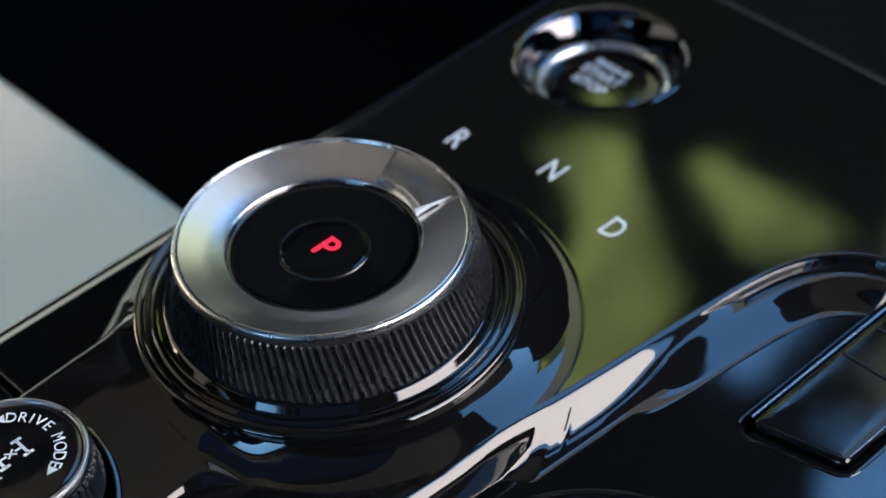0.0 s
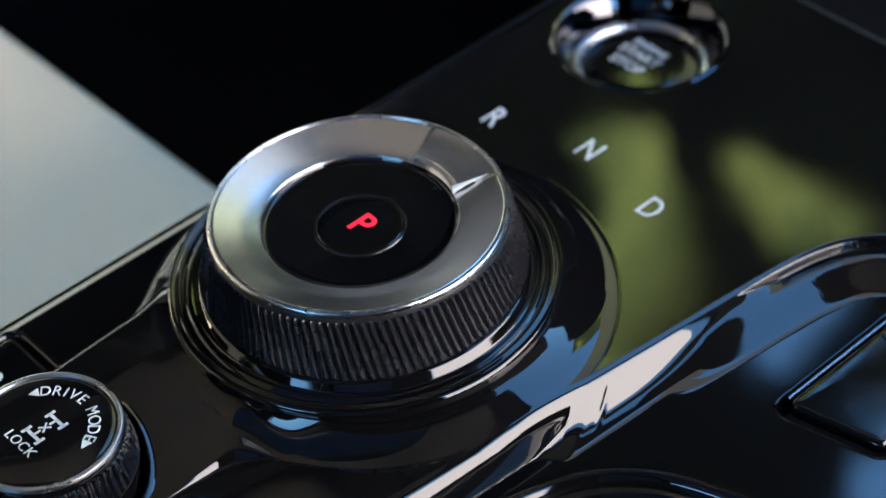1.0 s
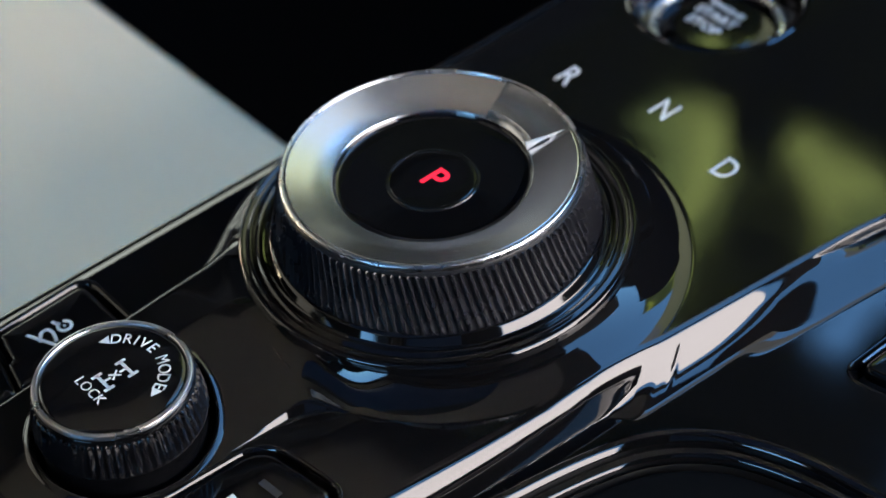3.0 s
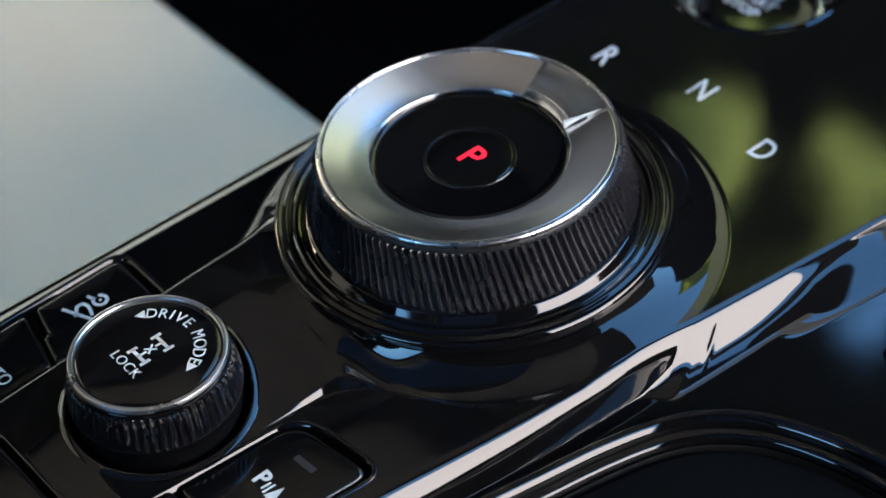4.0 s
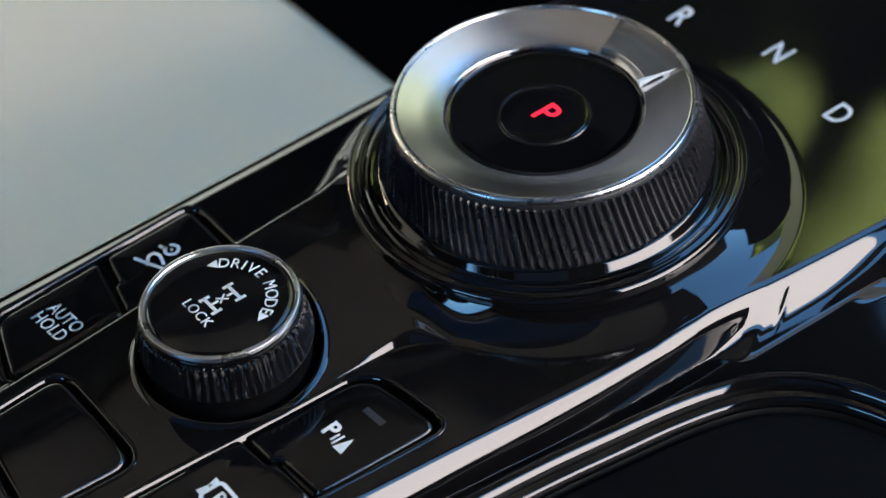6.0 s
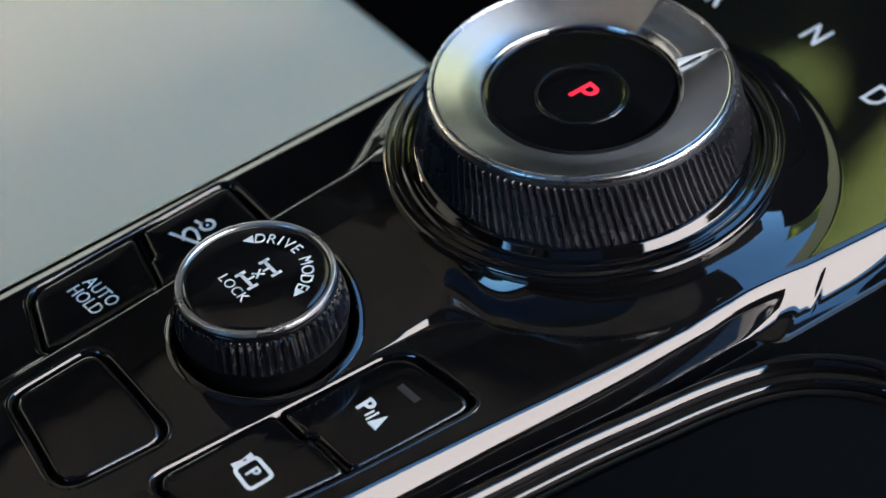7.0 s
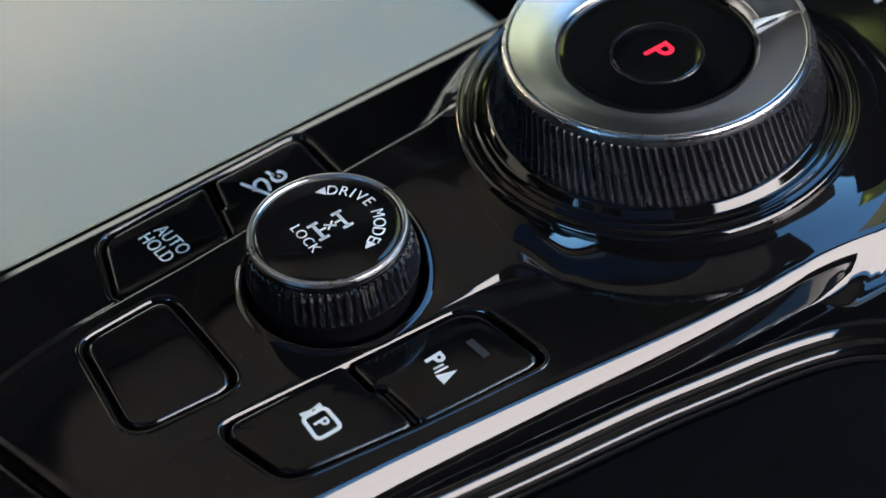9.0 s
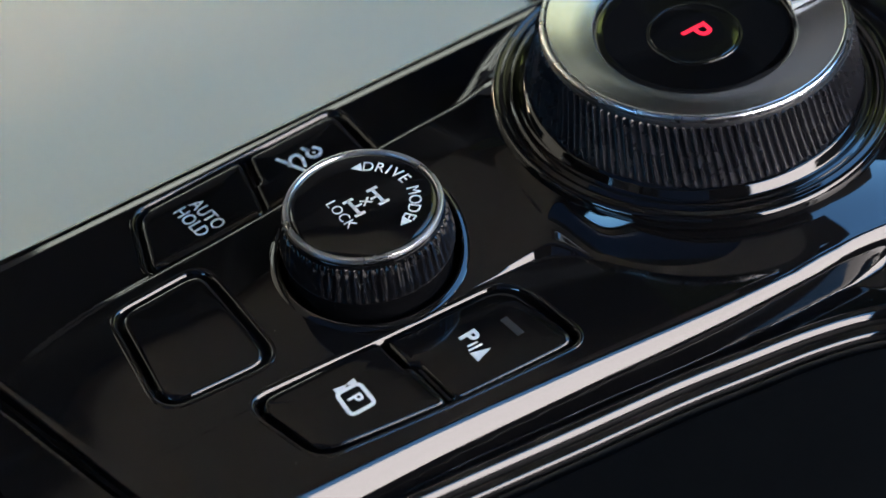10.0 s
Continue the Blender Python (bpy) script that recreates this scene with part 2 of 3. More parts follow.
def tray_lift(x, y):
    """The tray rises a little towards the front."""
    return (FRONT_TRAY - TRAY) * smooth01((y + 70) / 70)


def edge_distance(x, y):
    """Distance inside the tray from the shoulder line (negative on the deck)."""
    pts = np.asarray(EDGE, float)
    best = np.full(np.shape(x), 1e9)
    sign = np.ones(np.shape(x))
    for a, b in zip(pts[:-1], pts[1:]):
        d = b - a
        t = np.clip(((x - a[0]) * d[0] + (y - a[1]) * d[1]) / (d @ d), 0, 1)
        dist = np.hypot(x - a[0] - t * d[0], y - a[1] - t * d[1])
        side = np.sign((x - a[0]) * -d[1] + (y - a[1]) * d[0])
        nearer = dist < best - 1e-9
        best = np.where(nearer, dist, best)
        sign = np.where(nearer, -side, sign)
    return best * sign


FOOT_ANGLES = (-180, -150, -127, -90, -37, 0, 25, 53, 90, 120, 150, 180)
FOOT_RADII = (50.5, 50.0, 48.0, 47.0, 51.0, 54.0, 54.5, 54.8, 56.0, 55.5, 53.0, 50.5)


def ramp(t, f=0.3, g=0.3):
    """From 0 to 1 at an even slope, with a soft start over the share f and a soft end over the share g."""
    t = np.clip(t, 0, 1)
    top = 1 / (1 - (f + g) / 2)
    low = top * t * t / (2 * f)
    mid = top * (t - f / 2)
    high = 1 - top * (1 - t) ** 2 / (2 * g)
    return np.where(t < f, low, np.where(t > 1 - g, high, mid))


def foot_radius(x, y):
    return np.interp(np.degrees(np.arctan2(y, x)), FOOT_ANGLES, FOOT_RADII)


def spine_distance(x, y):
    """Negative inside the raised spine and the plinth round the dial; and the share of the spine."""
    left = -(x + 29.5 + 0.045 * (y + 115)) + 0.005 * np.maximum(0, -122 - y) ** 2
    right = x - (14.6 + 0.11 * np.maximum(0, y + 66))
    spine = np.maximum(np.maximum(left, right), y - 5)
    disc = np.hypot(x, y) - foot_radius(x, y)
    k = 10.0
    h = np.clip(0.5 + 0.5 * (disc - spine) / k, 0, 1)
    return disc * (1 - h) + spine * h - k * h * (1 - h), h


WALL_ENDS = (-160, -125, -95, -60, -30, 0, 30, 80)


def wall_foot(z, base, low, u, at, most):
    """The wall from the deck down to the tray: a roll, a leaning face, a steeper face and a soft foot."""
    roll = np.interp(at, WALL_ENDS, (0.7, 0.7, 0.8, 1.1, 1.6, 1.8, 1.2, 0.9))
    lean = np.interp(at, WALL_ENDS, (4.6, 4.4, 3.6, 2.8, 2.0, 1.3, 2.0, 0.3))
    soft = np.interp(at, WALL_ENDS, (0.4, 0.4, 0.4, 0.4, 0.4, 0.6, 4.4, 0.6))
    c1, c2 = np.minimum(1, most), np.minimum(2, most)
    v = np.clip(u - roll, 0, lean)
    fall = c1 * np.minimum(u, roll) ** 2 / (2 * roll) + c1 * v + (c2 - c1) * v * v / (2 * lean) + most * np.maximum(u - roll - lean, 0)
    wall = z - fall
    k = np.clip(base - low, 0.2, soft)
    return np.maximum(wall, low) + np.maximum(k - np.abs(wall - low), 0) ** 2 / (4 * k)


def deck_height(x, y):
    x, y = np.asarray(x, float), np.asarray(y, float)
    base = mound(x, y)
    # the spine climbs from the keys to the plinth of the dial
    climb = smooth01((y + 106) / 58)
    rise = smooth01((y + 72) / 34)
    fade = smooth01((y + 152) / 28)
    away = smooth01((12 - y) / 44) * (1 - 0.9 * smooth01((x - 15) / 18))
    across = smooth01((16 - x) / 30)
    spine = fade * ((0.3 + 3.9 * rise) * (1 - across) + (1.4 + 7.0 * climb) * across) * away
    sd, h = spine_distance(x, y)
    step = np.maximum(spine - base, 0) * smooth01(h * 1.3)
    wide = step * 0.75 + 0.2 + 1.4 * smooth01((-12 - x) / 8)
    z = base + step * ramp(-sd / wide, 0.25, 0.45)
    # the flank of the plinth under the dial
    t = np.clip((np.hypot(x, y) - 42.5) / (foot_radius(x, y) - 42.5), 0, 1)
    z = z + (8.2 - z) * (1 - t) ** 1.85
    # the roll down to the tray
    near = x > 25
    s = np.full(x.shape, -50.0)
    s[near] = edge_distance(x[near], y[near])
    low = TRAY + tray_lift(x, y)
    u = np.maximum(s + 0.6, 0)
    out = np.maximum(s, 0)
    bank = low + 4.2 * smooth01((y - 22) / 34) * (1 - smooth01((s - 3) / 9))
    # beside the cup holder the wall is steep; ahead of it, along a slanting line, it lies back into a soft hollow
    along = y + 1.8 * out
    ease = smooth01((along + 8) / 28)
    lean_back = np.tan(np.radians(80 - 23.5 * smooth01((along - 1) / 18)))
    side = wall_foot(z, base, bank, u, np.minimum(y, 0) + 30 * ease, lean_back)
    front = wall_foot(z, base, bank, u, np.full(x.shape, 80.0), np.full(x.shape, 9.0))
    # an added fine groove down the hollow stands in for a dark reflected line
    side = side - 0.14 * np.exp(-((along - 23) / 0.9) ** 2) * smooth01((out - 1.2) / 1.5) * (1 - smooth01((out - 4.5) / 2.5))
    two = smooth01((y - 56) / 14)
    down = side * (1 - two) + front * two
    z = np.where(s > -2, down, z)
    # the front, the rear and the outer edge roll off
    z = z - 2.5 * smooth01((y - 147.5) / 3.0) ** 2 - 0.3 * np.maximum(-49.6 - x, 0) - 0.5 * np.maximum(-51.6 - x, 0) ** 2 - 3.5 * smooth01((-153.2 + 0.24 * (x + 20) - y) / 4.5) ** 2
    return z

# ---- outlines of what is let into the deck ----
AUTO_HOLD = rounded([(-47.7, -85.6), (-46.7, -110.6), (-29.6, -116.2), (-30.6, -89.4)], [1.2, 6.0, 2.6, 1.2])
DESCENT = rounded([(-48.5, -61.4), (-47.7, -83.0), (-39.6, -84.8), (-39.0, -86.3), (-30.7, -88.2), (-31.8, -61.8)], [2.5, 1.0, 0.6, 0.6, 1.0, 2.5])
LEFT_SLOT = rounded([(-49.3, -60.4), (-47.6, -111.4), (-28.7, -117.4), (-30.8, -60.6)], [3.0, 6.5, 3.0, 3.0])
CAMERA_KEY = rounded([(14.9, -89.9), (13.9, -117.0), (31.4, -112.8), (35.2, -87.6), (24.6, -88.0), (23.4, -89.6)], [1.0, 3.2, 5.5, 1.0, 0.8, 0.8])
PARK_KEY = rounded([(17.6, -61.4), (15.5, -88.3), (23.0, -88.0), (24.2, -86.2), (35.8, -85.6), (38.0, -58.9)], [7.0, 1.0, 0.8, 0.8, 1.0, 2.6])
RIGHT_SLOT = rounded([(17.0, -60.2), (12.8, -118.4), (32.3, -113.7), (35.9, -87.0), (39.0, -57.8)], [8.0, 3.6, 6.0, 30.0, 3.0])
BLANK_KEY = rounded([(-22.4, -109.2), (-21.4, -128.0), (4.2, -130.8), (5.6, -109.0)], [3.6, 4.0, 4.6, 4.0])
BLANK_SLOT = rounded([(-23.5, -108.2), (-22.4, -129.0), (5.0, -132.0), (6.7, -107.9)], [4.4, 4.8, 5.4, 4.8])
PAD_SLOT = rounded([(79.6, 149.9), (79.6, 41.2), (104.3, 46.7), (104.3, 149.9)], [2, 3.5, 3.5, 2])
DRIVE_AT, START_AT = (-5.4, -78.8), (-23.6, 110.2)


def inside(line, x, y):
    line = np.asarray(line, float)
    hit = np.zeros(np.shape(x), bool)
    for (ax, ay), (bx, by) in zip(line, np.roll(line, -1, 0)):
        cross = (ay > y) != (by > y)
        hit ^= cross & (x < (bx - ax) * (y - ay) / (by - ay + 1e-12) + ax)
    return hit


def grown(line, by):
    p = resample(line, 0.6)
    return p - inward(p) * by


def deck_sheet(step=0.55):
    xs = np.concatenate([np.arange(-52.6, 45.5, step), np.arange(45.5, 60, 0.13), np.arange(60, 152.1, step)])
    ys = np.concatenate([np.arange(-166.0, -12, step), np.arange(-12, 46, 0.2), np.arange(46, 150.6, step)])
    gx, gy = np.meshgrid(xs, ys)
    # the columns run along the shoulder beside the tray
    edge = np.asarray(EDGE)
    shift = np.interp(np.clip(gy, -156, 82), edge[:, 1], edge[:, 0]) - 48
    gx = gx + shift * smooth01((gx + 10) / 45) * (1 - smooth01((gx - 66) / 60))
    gz = deck_height(gx, gy)
    verts = np.stack([gx, gy, gz], -1).reshape(-1, 3)
    n, m = gx.shape
    cx, cy = (gx[:-1, :-1] + gx[:-1, 1:]) / 2, gy[:-1, :-1] + step / 2
    drop = np.zeros(cx.shape, bool)
    for line, by in ((LEFT_SLOT, 0.8), (RIGHT_SLOT, 0.8), (BLANK_SLOT, 0.8), (BAY, -1.0), (PAD_SLOT, 0.8)):
        drop |= inside(grown(line, by), cx, cy)
    for (ax, ay), r in ((DRIVE_AT, 19.8), (START_AT, 21.8), ((0, 0), 42.6)):
        drop |= np.hypot(cx - ax, cy - ay) < r
    ij = np.argwhere(~drop)
    a = ij[:, 0] * m + ij[:, 1]
    faces = np.stack([a, a + 1, a + m + 1, a + m], 1)
    used = np.unique(faces)
    remap = np.full(len(verts), -1)
    remap[used] = np.arange(len(used))
    return verts[used], remap[faces].tolist()


def top_of(x, y):
    return float(deck_height(np.array([x]), np.array([y]))[0])


def slot_rim(line, lip=0.2):
    return swept(resample(line, 0.8), [(-1.7, -0.2), (-1.4, lip * 0.6), (-1.0, lip), (-0.8, lip * 0.7), (-0.6, -0.05), (0.15, -1.3), (0.22, -1.6), (0.25, -5.0)], height=top_of)


console = thing("centre_console", "piano-black car centre console with a raised spine and a tray", "console")
deck = part("deck", deck_sheet(), PIANO, console)
at = np.array([v.co for v in deck.data.vertices]) / MM
slope_x = (deck_height(at[:, 0] + 0.05, at[:, 1]) - deck_height(at[:, 0] - 0.05, at[:, 1])) / 0.1
slope_y = (deck_height(at[:, 0], at[:, 1] + 0.05) - deck_height(at[:, 0], at[:, 1] - 0.05)) / 0.1
facing = np.stack([-slope_x, -slope_y, np.ones(len(at))], 1)
deck.data.normals_split_custom_set_from_vertices((facing / np.linalg.norm(facing, axis=1)[:, None]).tolist())
for outline in (LEFT_SLOT, RIGHT_SLOT, BLANK_SLOT):
    part("slot_rim", slot_rim(outline), PIANO, console)
    part("slot_floor", plate([tuple(q) for q in resample(outline, 2.0)], 0.5, -4.6), GAP, console, "dark gap under the keys")
part("slot_rim", slot_rim(PAD_SLOT, 0.3), PIANO, console)
part("plinth", lathe([(33.0, 6.0), (35.1, 10.6), (35.25, 11.3), (35.5, 11.5), (35.75, 11.3), (36.0, 10.95), (36.8, 9.65), (37.05, 9.3), (37.3, 9.15), (37.6, 9.2), (37.9, 9.55),
                             (38.2, 9.85), (38.6, 9.95), (38.95, 9.8), (39.2, 9.45), (39.45, 9.25), (39.7, 9.4), (39.95, 9.75), (40.3, 9.9), (40.7, 9.85), (41.0, 9.6), (41.3, 9.5), (41.6, 9.65),
                             (41.9, 9.8), (42.3, 9.75), (42.6, 9.45), (42.9, 8.8), (43.1, 7.6)], 220, caps=False), PIANO, console, "stepped gloss-black ring round the dial")
circle = [(DRIVE_AT[0] + 18.6 * math.cos(radians(a)), DRIVE_AT[1] + 18.6 * math.sin(radians(a))) for a in range(0, 360, 3)]
part("knob_collar", swept(circle, [(-2.0, -0.3), (-1.6, 0.15), (-1.1, 0.5), (-0.6, 0.62), (-0.2, 0.45), (0.05, -0.1), (0.2, -1.2), (0.3, -3.0), (0.35, -8.0)], height=top_of), PIANO, console)
part("start_bowl", lathe([(16.6, -9.0), (17.2, -8.2), (17.9, -6.4), (19.0, -3.6), (20.3, -1.4), (21.0, -0.2), (21.6, 0.22), (22.3, 0.25), (22.6, 0.0)], 128, caps=False), DARKCHROME, console,
     "dark chrome dished bezel", at=(*START_AT, 0))
# the sides of the console below the deck
part("side_wall", box(-51.4, -49.4, -155, 150, -260, -2.2), CABIN, console)
part("edge_trim", swept([(-52.9, -156), (-52.9, 150)], [(0.6, -0.9), (0.1, -0.75), (-0.3, -1.2), (-0.3, -2.6), (0.6, -3.0)], closed=False), PIANO, console, "thin gloss edge strip")
part("front_wall", box(-52, 152, 150.7, 152.5, -60, -2.6), SATIN, console)
part("dash_apron", box(-50, 160, 153.0, 420, -40, -3.4), CABIN, console, "dark dashboard panel ahead of the deck")
part("rear_panel", soft_box((196, 260, 40), 2.5, (50, -293, -23.5), 3), CABIN, console, "dark satin panel behind the deck")
part("side_wall", box(150, 152, -156, 150, -260, -7.6), SATIN, console)

# gear letters printed on the deck
for text, x, y in (("R", -26.9, 62.8), ("N", -1.5, 69.6), ("D", 23.2, 64.2)):
    writing("gear_letter", text, 9.8, (x, y, 0.05), 0.0, WHITE, console, label="white printed gear letter " + text, wide=0.74, weight=0.008)

# ---- the cup holder bay ----
cup = thing("cup_holder", "dark cup holder bay with a gloss-black rim and matte floor", "cup holder")
bay_line = resample(BAY, 1.2)
part("rim", swept(bay_line, [(-1.2, TRAY - 0.6), (-0.8, TRAY + 0.6), (-0.2, TRAY + 1.3), (0.5, TRAY + 1.7), (1.1, TRAY + 1.6), (1.5, TRAY + 1.25), (2.0, TRAY + 0.6), (2.6, TRAY - 0.3),
                             (2.7, TRAY - 1.45), (2.8, TRAY - 1.52), (3.7, TRAY - 1.55), (4.0, TRAY - 1.75), (4.3, TRAY - 2.15), (4.6, TRAY - 2.7), (4.8, TRAY - 4)], height=tray_lift), PIANO, cup)
part("wall", swept(bay_line, [(4.7, TRAY - 3.5), (4.9, TRAY - 9), (5.2, TRAY - 30)], height=tray_lift), GAP, cup)
mat_line = bay_line + inward(bay_line) * 6.2
part("floor_mat", key_cap(mat_line, TRAY - 4.0, 6.0, 0.35, 0.0, height=tray_lift), LINER, cup, "matte dark liner with a fine bright edge")

# ---- the long key beside the tray ----
pad = thing("tray_switch", "gloss-black rectangular switch with chrome side strips in the tray", "switch", (0, 0, 0))
pad_face = rounded([(81.2, 149.4), (81.2, 43.8), (102.7, 48.4), (102.7, 149.4)], [1.5, 2.2, 2.2, 1.5])
part("body", key_cap(resample(pad_face, 0.8), FRONT_TRAY + 1.2, 3.0, 0.5, 0.05), KEYCAP, pad)
part("side_strip", swept([(80.6, 45.2), (80.6, 148.9)], [(0.4, FRONT_TRAY + 0.9), (0.28, FRONT_TRAY + 1.35), (0.0, FRONT_TRAY + 1.5), (-0.28, FRONT_TRAY + 1.3), (-0.4, FRONT_TRAY + 0.7)], closed=False), GREYRING, pad, "dark chrome strip")
part("side_strip", swept([(102.3, 50.2), (102.3, 148.9)], [(0.4, FRONT_TRAY + 0.9), (0.28, FRONT_TRAY + 1.35), (0.0, FRONT_TRAY + 1.5), (-0.28, FRONT_TRAY + 1.3), (-0.4, FRONT_TRAY + 0.7)], closed=False), GREYRING, pad, "dark chrome strip")
part("groove", box(82.8, 101.3, 72.7, 73.5, FRONT_TRAY + 1.2, FRONT_TRAY + 1.5), GAP, pad)
part("groove", box(82.8, 101.3, 83.7, 84.5, FRONT_TRAY + 1.2, FRONT_TRAY + 1.5), GAP, pad)

# ---- the gear selector dial ----
dial = thing("gear_selector_dial", "rotary gear selector with brushed aluminium ring and ribbed black grip", "gear selector", (0, 0, 11))
RIBS = 118


GRIP_PROFILE = [(32.0, 13.7), (32.15, 13.6), (32.25, 13.4), (32.3, 13.1), (32.5, 11.8), (32.9, 9.6), (33.35, 7.6), (33.8, 5.6), (34.3, 3.6), (34.6, 2.4), (34.85, 1.4), (35.05, 0.6), (35.05, 0.0), (34.9, -0.8)]


def rib(i, k):
    amount = (0.0, 0.35, 0.62, 0.72, 0.75, 0.75, 0.75, 0.75, 0.75, 0.72, 0.6, 0.3, 0.0, 0.0)[i]
    return amount * (0.85, 0.22, -0.25, -0.4, -0.42, -0.4, -0.25, 0.22)[k % 8]


# the ribs lean: each one winds a little round the grip on its way down
part("grip", lathe(GRIP_PROFILE, RIBS * 8, rib, caps=False, wind=0.34), RUBBER, dial, "ribbed matte black grip")
part("collar", lathe([(31.2, 14.6), (31.9, 14.4), (32.1, 14.0), (32.1, 13.4), (31.5, 13.2)], 200, caps=False), SATIN, dial)


def dial_ring(n=360):
    """The dished metal ring; between the step and the pointer its face lies flatter."""
    prof = [(30.4, 13.6), (30.75, 14.9), (30.75, 15.35), (30.65, 15.5), (30.5, 15.55), (26.0, 14.2), (21.5, 12.9), (21.25, 12.88), (21.05, 12.7), (20.95, 12.4), (21.0, 12.0)]
    verts, faces = [], []
    for i, (r, z) in enumerate(prof):
        for k in range(n):
            a = 2 * math.pi * k / n
            deg = math.degrees(a)
            low = 1.0 if 66.5 <= deg <= 106.5 else 0.0
            if low and 3 <= i <= 9:
                z2 = (15.4, 15.35, 14.85, 14.3, 14.25, 14.0, 13.4)[i - 3]
                r2 = r + (1.2 if i >= 6 else 0)
            else:
                z2, r2 = z, r
            verts.append((r2 * math.cos(a), r2 * math.sin(a), z2))
    for i in range(len(prof) - 1):
        for k in range(n):
            j = (k + 1) % n
            faces.append((i * n + k, i * n + j, i * n + n + j, i * n + n + k))
    return verts, faces


part("bezel", lathe([(30.7, 14.4), (30.95, 15.3), (31.2, 15.75), (31.55, 15.85), (31.85, 15.6), (32.0, 15.1), (31.9, 14.6), (31.5, 14.2)], 240, caps=False), CHROME, dial, "polished outer bead")
part("ring", dial_ring(), BRUSHED, dial, "dished brushed aluminium ring")
part("dish", lathe([(23.0, 12.3), (20.95, 12.3), (20.8, 12.0), (20.65, 11.75), (20.4, 11.58), (20.0, 11.5), (18.0, 11.42), (14.0, 11.25), (10.05, 11.1), (9.95, 10.8), (9.5, 10.7)], 160, caps=False), PIANO, dial, "gloss-black inner disc")
p_key = part("park_key", lathe([(9.4, 10.7), (9.35, 11.2), (9.1, 11.4), (8.6, 11.44), (6.0, 11.46), (3.0, 11.48), (0.01, 11.49)], 96, caps=False), KEYCAP, dial, "round black park key")
part("key_ring", lathe([(9.3, 11.0), (9.45, 11.4), (9.85, 11.4), (10.0, 11.0)], 96, caps=False), GREYRING, dial)
writing("park_letter", "P", 8.6, (0.3, 0.2, 11.5), 0.0, RED, p_key, label="glowing red letter P", weight=0.012)
# white paint stands in for the window's reflection on this metal riser
part("pointer", ([(20.9 * math.cos(radians(a)), 20.9 * math.sin(radians(a)), z) for a, z in ((68.9, 14.3), (66.2, 12.9), (66.2, 14.3))] +
                 [(29.4 * math.cos(radians(67.0)), 29.4 * math.sin(radians(67.0)), 15.62)], [(0, 1, 3), (1, 2, 3), (2, 0, 3), (0, 2, 1)]), WHITE, dial, "pointer facet of the ring, its bright reflection painted white", smooth=False)

# ---- the drive mode knob ----
knob = thing("drive_mode_knob", "small ribbed black drive mode knob with silver ring", "knob", (*DRIVE_AT, 0))
KRIBS = 60


def knob_rib(i, k):
    amount = (0.0, 0.35, 0.55, 0.6, 0.6, 0.55, 0.25, 0.0)[i]
    return amount * (0.0, 0.45, 1.0, 1.0, 0.45, 0.0)[k % 6]


part("grip", lathe([(15.7, 13.7), (16.0, 13.55), (16.15, 13.2), (16.5, 10.8), (16.95, 8.2), (17.3, 6.2), (17.4, 5.4), (17.4, 5.0)], KRIBS * 6, knob_rib, caps=False), GLOSSGRIP, knob, "glossy ribbed black grip")
part("skirt", lathe([(17.4, 5.1), (17.2, 4.8), (17.0, 4.4), (17.0, 2.0), (17.0, -2.5)], 128, caps=False), LINER, knob, "matte black foot")
part("shoulder", lathe([(16.2, 13.2), (16.35, 13.9), (16.3, 14.6), (15.9, 15.3)], 128, caps=False), PIANO, knob)
part("ring", lathe([(16.1, 14.9), (16.1, 15.4), (15.9, 15.8), (15.5, 15.95), (15.1, 15.9), (14.8, 15.6), (14.7, 15.2)], 128, caps=False), SILVER, knob, "dull silver ring")
cap = part("cap", lathe([(14.75, 15.0), (14.5, 15.6), (14.1, 15.85), (13.6, 15.92), (8.0, 16.0), (0.01, 16.05)], 96, caps=False), PIANO, knob, "gloss-black cap")
# DRIVE MODE runs round the cap between two arrow heads
word = "DRIVE MODE"
span = {"I": 0.55, " ": 0.6, "M": 1.2, "E": 0.9}
reach = 0.0
for i, ch in enumerate(word):
    half = span.get(ch, 1.0) / 2
    reach += half if i else 0
    a = 142.0 - reach * 13.6
    reach += half
    if ch == " ":
        continue
    writing("arc_letter", ch, 3.7, (10.3 * math.cos(radians(a)), 10.3 * math.sin(radians(a)), 16.06), a - 90, WHITE, cap, weight=-0.004, wide=0.8 if ch == "M" else 0.92)
for a, way in ((154.5, 1), (20.5, -1)):
    c, s = math.cos(radians(a)), math.sin(radians(a))
    tri = [(c * (10.3 + u) - s * v * way, s * (10.3 + u) + c * v * way) for u, v in ((-1.2, -0.95), (1.2, -0.95), (0, 1.25))]
    part("arrow_head", plate(tri if way < 0 else tri[::-1], 0.05, 16.05), WHITE, cap, smooth=False)
writing("lock_word", "LOCK", 3.2, (0.2, -5.3, 16.07), 0.0, WHITE, cap, weight=-0.008, wide=1.0, spread=1.08)
axle = join(band([(-2.4, 3.2), (2.4, 3.2)], 0.65), band([(-2.4, -1.9), (2.4, -1.9)], 0.65), band([(-2.5, 2.5), (-2.5, 3.9)], 0.75), band([(2.5, 2.5), (2.5, 3.9)], 0.75),
            band([(-2.5, -2.6), (-2.5, -1.2)], 0.75), band([(2.5, -2.6), (2.5, -1.2)], 0.75), band([(0, 3.2), (0, 1.9)], 0.55), band([(0, -1.9), (0, -0.5)], 0.55),
            band([(-0.8, -0.1), (0.8, 1.4)], 0.4), band([(-0.8, 1.4), (0.8, -0.1)], 0.4))
